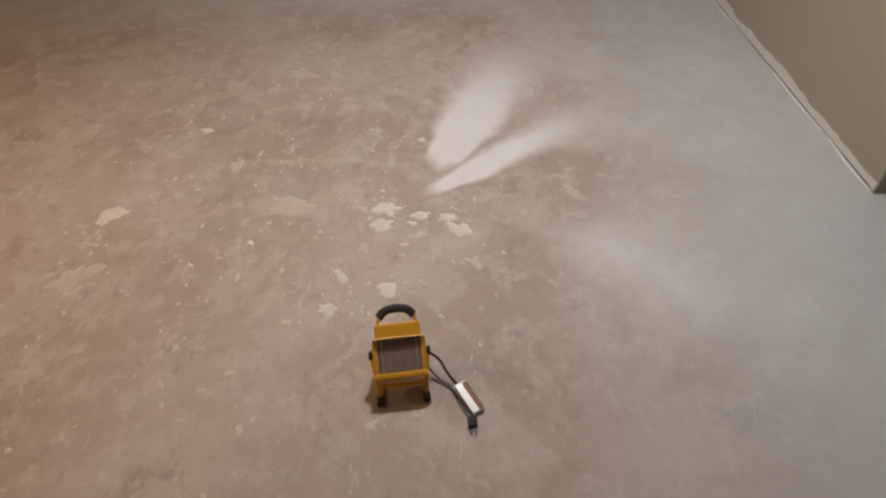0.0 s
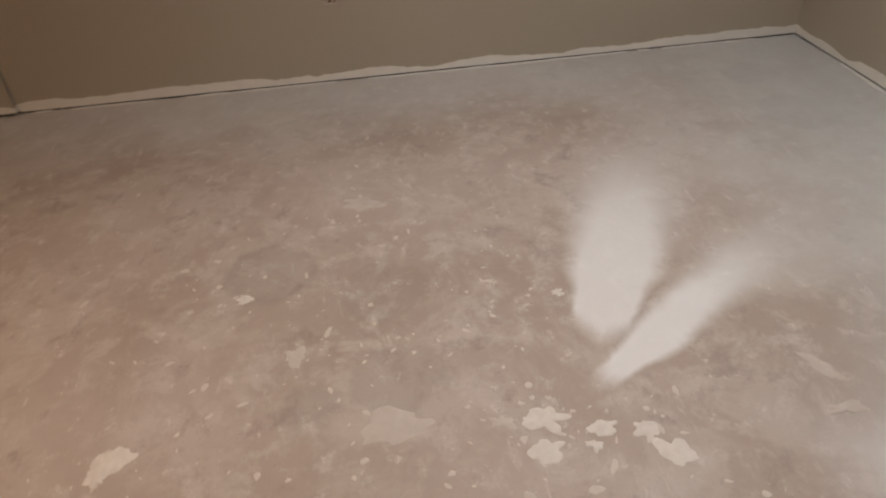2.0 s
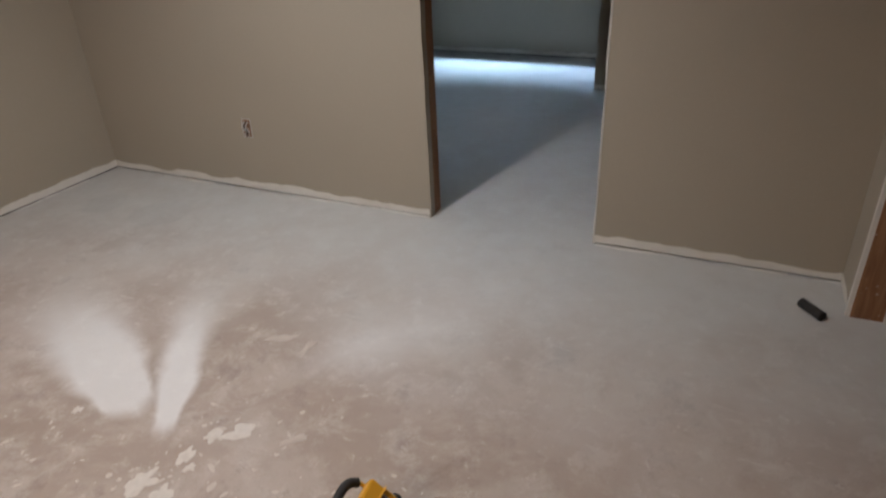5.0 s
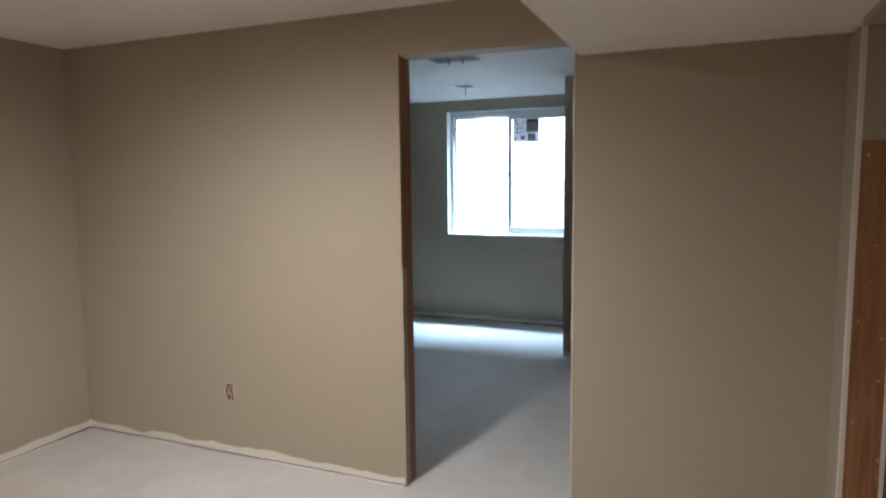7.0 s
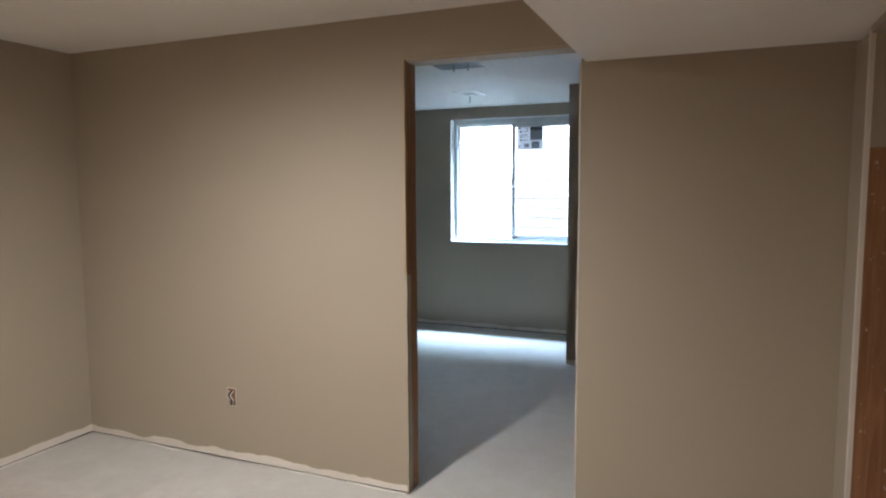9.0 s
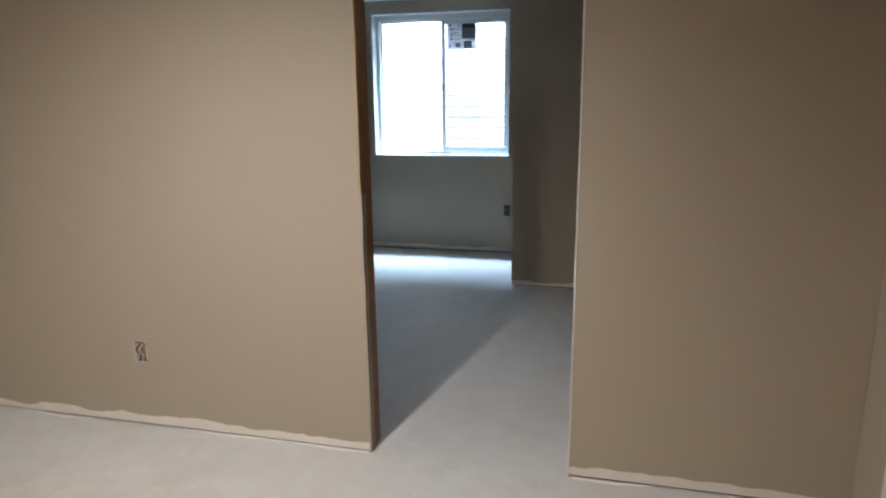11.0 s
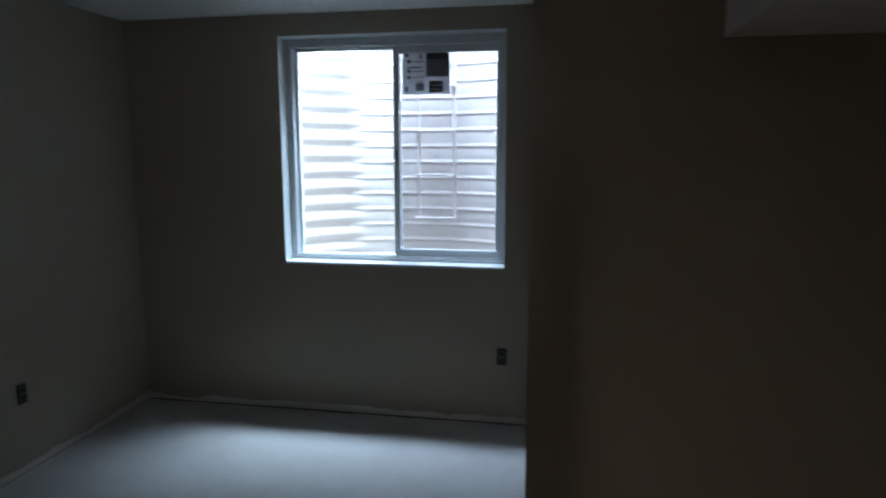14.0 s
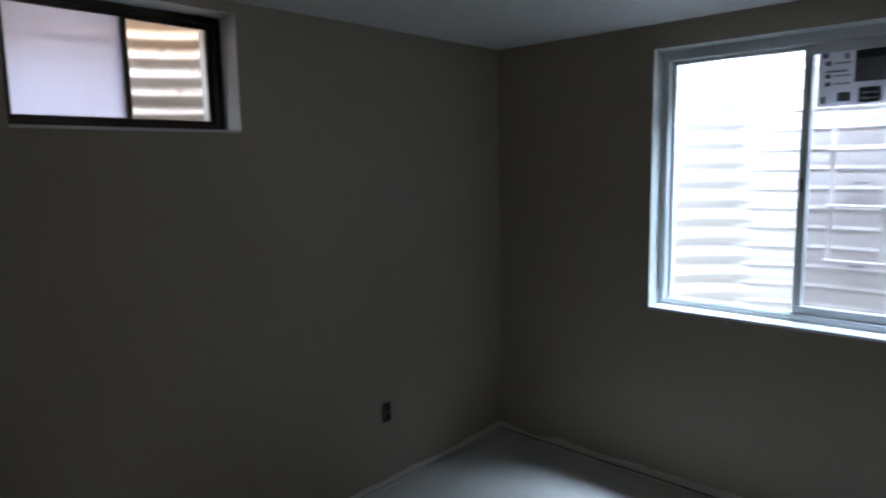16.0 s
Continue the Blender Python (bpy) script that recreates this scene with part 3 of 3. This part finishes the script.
outlet((-1.053, 0, 0.357), (0, -1, 0), "uncovered outlet box with loose wires in the wall", True)
outlet((WX, -2.28, 0.42), (1, 0, 0), "uncovered outlet box with loose wires in the wall", True)
outlet((0.032, NB, 0.407), (0, -1, 0), "uncovered grey outlet in the wall under the window", False)
outlet((WXB, 2.694, 0.402), (1, 0, 0), "uncovered grey outlet in the wall", False)


def register(cx, cy, w, d, dangling):
    ob = tagged(new("ceiling_register"), "square metal air register in the ceiling" + (" with a dangling wire" if dangling else ""), "vent")
    ob.location = (cx, cy, CEIL_B)
    frame_bm = bmesh.new()
    for lo, hi in (((-w, -d, -0.008), (w, -d + 0.03, 0)), ((-w, d - 0.03, -0.008), (w, d, 0)), ((-w, -d + 0.03, -0.008), (-w + 0.03, d - 0.03, 0)), ((w - 0.03, -d + 0.03, -0.008), (w, d - 0.03, 0))):
        add_box(frame_bm, lo, hi, 0.002)
    finish(frame_bm, "rim", VINYL if dangling else GREY_BOX, ob)
    # near-black sheet in place of the unlit duct behind the louvres
    box("back", (-w + 0.03, -d + 0.03, -0.003), (w - 0.03, d - 0.03, -0.001), DARK, 0, ob)
    for k in range(5):
        y = -d + 0.03 + (2 * d - 0.06) * (k + 0.5) / 5
        box("louvre", (-w + 0.032, y - 0.010, -0.007), (w - 0.032, y + 0.008, -0.004), GREY_BOX, 0, ob)
    if dangling:
        tube("wire", [(0, 0.02, -0.004), (0.004, 0.02, -0.03), (-0.002, 0.025, -0.08)], 0.003, BLACK, ob)
    else:
        for x in (-0.02, 0.08):
            tube("wire", [(x, 0, -0.004), (x + 0.003, 0, -0.03), (x, 0.004, -0.05)], 0.004, BLACK, ob)


register(-0.29, 1.40, 0.16, 0.14, False)
register(-0.674, 2.678, 0.10, 0.13, True)

# recessed ceiling lamps over the front room
def recessed_lamp(place):
    pot = tagged(new("recessed_lamp"), "white recessed ceiling lamp trim", "lamp", group="recessed lamps in the front room")
    pot.location = (place[0], place[1], CEIL)
    bm = bmesh.new()
    profile = ((0.100, -0.002), (0.098, -0.010), (0.080, -0.0425), (0.075, -0.0425), (0.075, -0.002))
    rings = [[bm.verts.new((r * math.cos(2 * math.pi * k / 40), r * math.sin(2 * math.pi * k / 40), z)) for k in range(40)] for r, z in profile]
    for a, c in zip(rings, rings[1:]):
        for k in range(40):
            bm.faces.new((a[k], a[(k + 1) % 40], c[(k + 1) % 40], c[k]))
    finish(bm, "trim", VINYL, pot)


recessed_lamp(POT)
recessed_lamp(POT_SOUTH)


# ---------- work light on the floor ----------
def work_light():
    """Portable halogen floor lamp: bent-tube stand, tilted housing, wire guard, foam grip, cord."""
    ob = tagged(new("work_light"), "dusty yellow portable halogen work light standing on the concrete", "work light")
    ob.matrix_world = pose(0.702, -1.744, 0, 0, 0, 4) @ Matrix.Scale(0.93, 4)
    for s in (-1, 1):
        y = 0.068 * s
        bar("stand_tube", [(0.085, y, 0.012), (0.03, y, 0.012), (-0.085, y, 0.012)], 0.009, YELLOW, ob)
        bar("upright", [(0.075, y, 0.014), (0.06, y * 1.05, 0.07), (0.01, y * 1.2, 0.13)], 0.007, YELLOW, ob)
        for x in (0.088, -0.088):
            box("rubber_foot", (x - 0.017, y - 0.011, 0.0), (x + 0.015, y + 0.011, 0.023), BLACK, 0.006, ob)
    bar("cross_tube", [(0.066, -0.068, 0.058), (0.066, 0.068, 0.058)], 0.008, YELLOW, ob)
    tilt = pose(0.012, 0, 0.135, 0, -50, 0)
    # housing: a tapering pan behind the glass
    bm = bmesh.new()
    add_box(bm, (-0.055, -0.062, -0.055), (-0.004, 0.062, 0.050), 0.012)
    for v in bm.verts:
        if v.co.x < -0.03:
            v.co.y *= 0.72
            v.co.z *= 0.72
    bmesh.ops.transform(bm, matrix=tilt, verts=bm.verts)
    finish(bm, "housing", YELLOW, ob)
    bm = bmesh.new()
    for lo, hi in (((-0.010, -0.078, 0.045), (0.024, 0.078, 0.090)), ((-0.004, -0.078, -0.072), (0.014, 0.078, -0.052)), ((-0.004, -0.078, -0.052), (0.010, -0.064, 0.045)), ((-0.004, 0.064, -0.052), (0.010, 0.078, 0.045))):
        add_box(bm, lo, hi, 0.006)
    for v in bm.verts:
        if v.co.z > 0.05:
            v.co.y *= 0.86
            v.co.x -= 0.004
        if v.co.z < -0.06:
            v.co.y *= 1.06
    bmesh.ops.transform(bm, matrix=tilt, verts=bm.verts)
    finish(bm, "bezel", YELLOW, ob)
    box("glass", (-0.003, -0.0635, -0.0515), (0.004, 0.0635, 0.0445), LENS, 0.001, ob, tilt)
    for k in range(5):
        y = -0.05 + 0.025 * k
        bar("guard_wire", [tilt @ Vector(p) for p in ((0.006, y, -0.056), (0.022, y, -0.050), (0.024, y, 0.0), (0.018, y, 0.047))], 0.0007, CHROME if k in (0, 4) else LENS, ob)
    for z in (-0.046, -0.02):
        bar("guard_wire", [tilt @ Vector(p) for p in ((0.008, -0.066, z), (0.024, -0.055, z), (0.024, 0.055, z), (0.008, 0.066, z))], 0.0011, GREY_BOX, ob)
    for s in (-1, 1):
        bm = bmesh.new()
        bmesh.ops.create_cone(bm, cap_ends=True, segments=14, radius1=0.014, radius2=0.012, depth=0.014, matrix=pose(0.006, 0.083 * s, 0.131, 90, 0, 0))
        finish(bm, "tilt_knob", BLACK, ob)
    # carrying handle with its foam grip
    arc = [(-0.02, -0.054, 0.14), (-0.05, -0.054, 0.172), (-0.090, -0.046, 0.200), (-0.098, 0, 0.206), (-0.090, 0.046, 0.200), (-0.05, 0.054, 0.172), (-0.02, 0.054, 0.14)]
    tube("handle", arc, 0.0055, YELLOW, ob)
    tube("foam_grip", [(-0.080, -0.052, 0.193), (-0.093, -0.036, 0.203), (-0.099, 0, 0.207), (-0.093, 0.036, 0.203), (-0.080, 0.052, 0.193)], 0.0125, BLACK, ob)
    # cord, junction box and plug lying beside it
    tube("cord", [(-0.02, 0.062, 0.09), (-0.01, 0.105, 0.075), (0.03, 0.14, 0.03), (0.075, 0.172, 0.012)], 0.0042, BLACK, ob)
    tube("cord", [(-0.02, 0.060, 0.07), (0.02, 0.10, 0.02), (0.07, 0.148, 0.006), (0.13, 0.165, 0.006), (0.178, 0.187, 0.010)], 0.0036, GREY_BOX, ob)
    tagm = pose(0.112, 0.190, 0.016, 0, 12, 27)
    box("metal_box", (-0.052, -0.020, -0.012), (0.052, 0.020, 0.012), TIN, 0.003, ob, tagm)
    box("box_label", (-0.045, 0.004, 0.0125), (0.048, 0.0195, 0.0150), TAPE, 0.0005, ob, tagm)
    box("plug", (0.175, 0.176, 0.0), (0.208, 0.203, 0.024), BLACK, 0.006, ob)
    for y in (0.183, 0.196):
        box("plug_pin", (0.209, y - 0.003, 0.010), (0.224, y + 0.003, 0.0125), GREY_BOX, 0, ob)
    return ob


work_light()

th = tagged(new("tool_handle"), "black rubber tool handle lying on the concrete", "tool")
th.matrix_world = pose(1.625, -0.23, 0.019, 0, 0, -50)
tube("grip", [(0, 0, 0), (0.05, 0, 0), (0.10, 0, 0)], 0.019, BLACK, th)


# ---------- plaster droppings ----------
def splat_mesh(bm, x, y, r, stretch, turn, seed, h):
    """A flat dropping with a ragged rim and a thin feathered edge."""
    n = 30 if r > 0.012 else 7
    mid = bm.verts.new((x, y, h))
    ring = []
    for k in range(n):
        a = 2 * math.pi * k / n
        q = r * (0.75 + 0.6 * noise.noise((seed, 1.5 * math.cos(a), 1.5 * math.sin(a))) + 0.2 * noise.noise((seed + 9, 2.8 * math.cos(a), 2.8 * math.sin(a))) + 0.1 * noise.noise((seed + 5, 6 * math.cos(a), 6 * math.sin(a))))
        px, py = max(q, 0.2 * r) * math.cos(a) * stretch, max(q, 0.2 * r) * math.sin(a)
        c, s = math.cos(turn), math.sin(turn)
        ring.append((x + c * px - s * py, y + s * px + c * py))
    inner = [bm.verts.new((x + 0.8 * (p - x), y + 0.8 * (q - y), h)) for p, q in ring]
    outer = [bm.verts.new((p, q, 0.0003)) for p, q in ring]
    for k in range(n):
        j = (k + 1) % n
        bm.faces.new((mid, inner[k], inner[j]))
        bm.faces.new((inner[k], outer[k], outer[j], inner[j]))


# place, size, length to width, turn in degrees, thickly white or trodden in
BIG = [(-0.03, -1.795, .042, 1.7, 75, 1), (0.052, -1.809, .038, 1.2, 90, 1), (0.035, -1.578, .030, 1.4, 50, 1), (0.10, -1.535, .040, 1.4, 35, 1), (0.011, -1.67, .026, 1.5, 90, 1),
       (0.056, -1.705, .02, 1.4, 50, 1), (0.17, -1.875, .024, 1.3, 20, 0), (0.292, -1.95, .02, 2.8, 30, 1), (0.365, -1.785, .036, 1.4, 80, 1), (0.435, -1.976, .032, 1.3, 60, 1),
       (-0.075, -2.792, .038, 1.7, 120, 1), (-0.028, -2.817, .018, 1.4, 100, 1), (0.247, -2.832, .062, 1.6, 130, 0), (-0.331, -2.397, .036, 1.3, 20, 0), (-1.031, -2.204, .045, 1.7, 80, 0),
       (-0.594, -2.561, .024, 1.2, 60, 1), (-0.456, -1.657, .018, 1.3, 80, 1), (-0.064, -2.146, .062, 1.5, 90, 0), (-0.038, -1.897, .024, 1.6, 70, 0), (0.085, -2.847, .022, 1.4, 90, 0),
       (0.12, -2.268, .016, 1.3, 10, 1), (-0.08, -1.097, .022, 3.2, 27, 0), (0.05, -1.12, .026, 2.6, 88, 0), (0.27, -1.50, .016, 4.0, 48, 0)]
for k, (x, y, r, st_, turn, thick) in enumerate(BIG):
    bm = bmesh.new()
    splat_mesh(bm, 0, 0, r, st_, radians(turn), 37 * x + 11 * y, (0.0022 if thick else 0.0012) + 0.00008 * k)
    ob = finish(bm, "plaster_splat", SPLAT if thick else SMEAR, smooth=True)
    ob.location = (x, y, 0)
    tagged(ob, "flattened dried white plaster dropping on the concrete" if thick else "pale plaster smear trodden into the concrete", "plaster", group="plaster droppings on the floor")

rng = random.Random(11)
bm = bmesh.new()
for k in range(420):
    if k % 3:
        x, y = rng.gauss(-0.1, 0.75), rng.gauss(-2.2, 0.6)
    else:
        near = rng.choice(BIG[:21])
        x, y = near[0] + rng.gauss(0, 0.07), near[1] + rng.gauss(0, 0.07)
    if not (WX + 0.1 < x < 1.6 and -4.6 < y < -0.9) or (x < -0.1 and y > -1.68):
        continue
    splat_mesh(bm, x, y, rng.choice((0.003, 0.0035, 0.004, 0.005, 0.006, 0.008, 0.011)), rng.uniform(1, 2.4), rng.uniform(0, 6.3), k * 1.7, rng.uniform(0.0006, 0.0014))
tagged(finish(bm, "plaster_specks", SPECK), "scattered specks of dried white plaster on the concrete", "debris", kind="stuff")
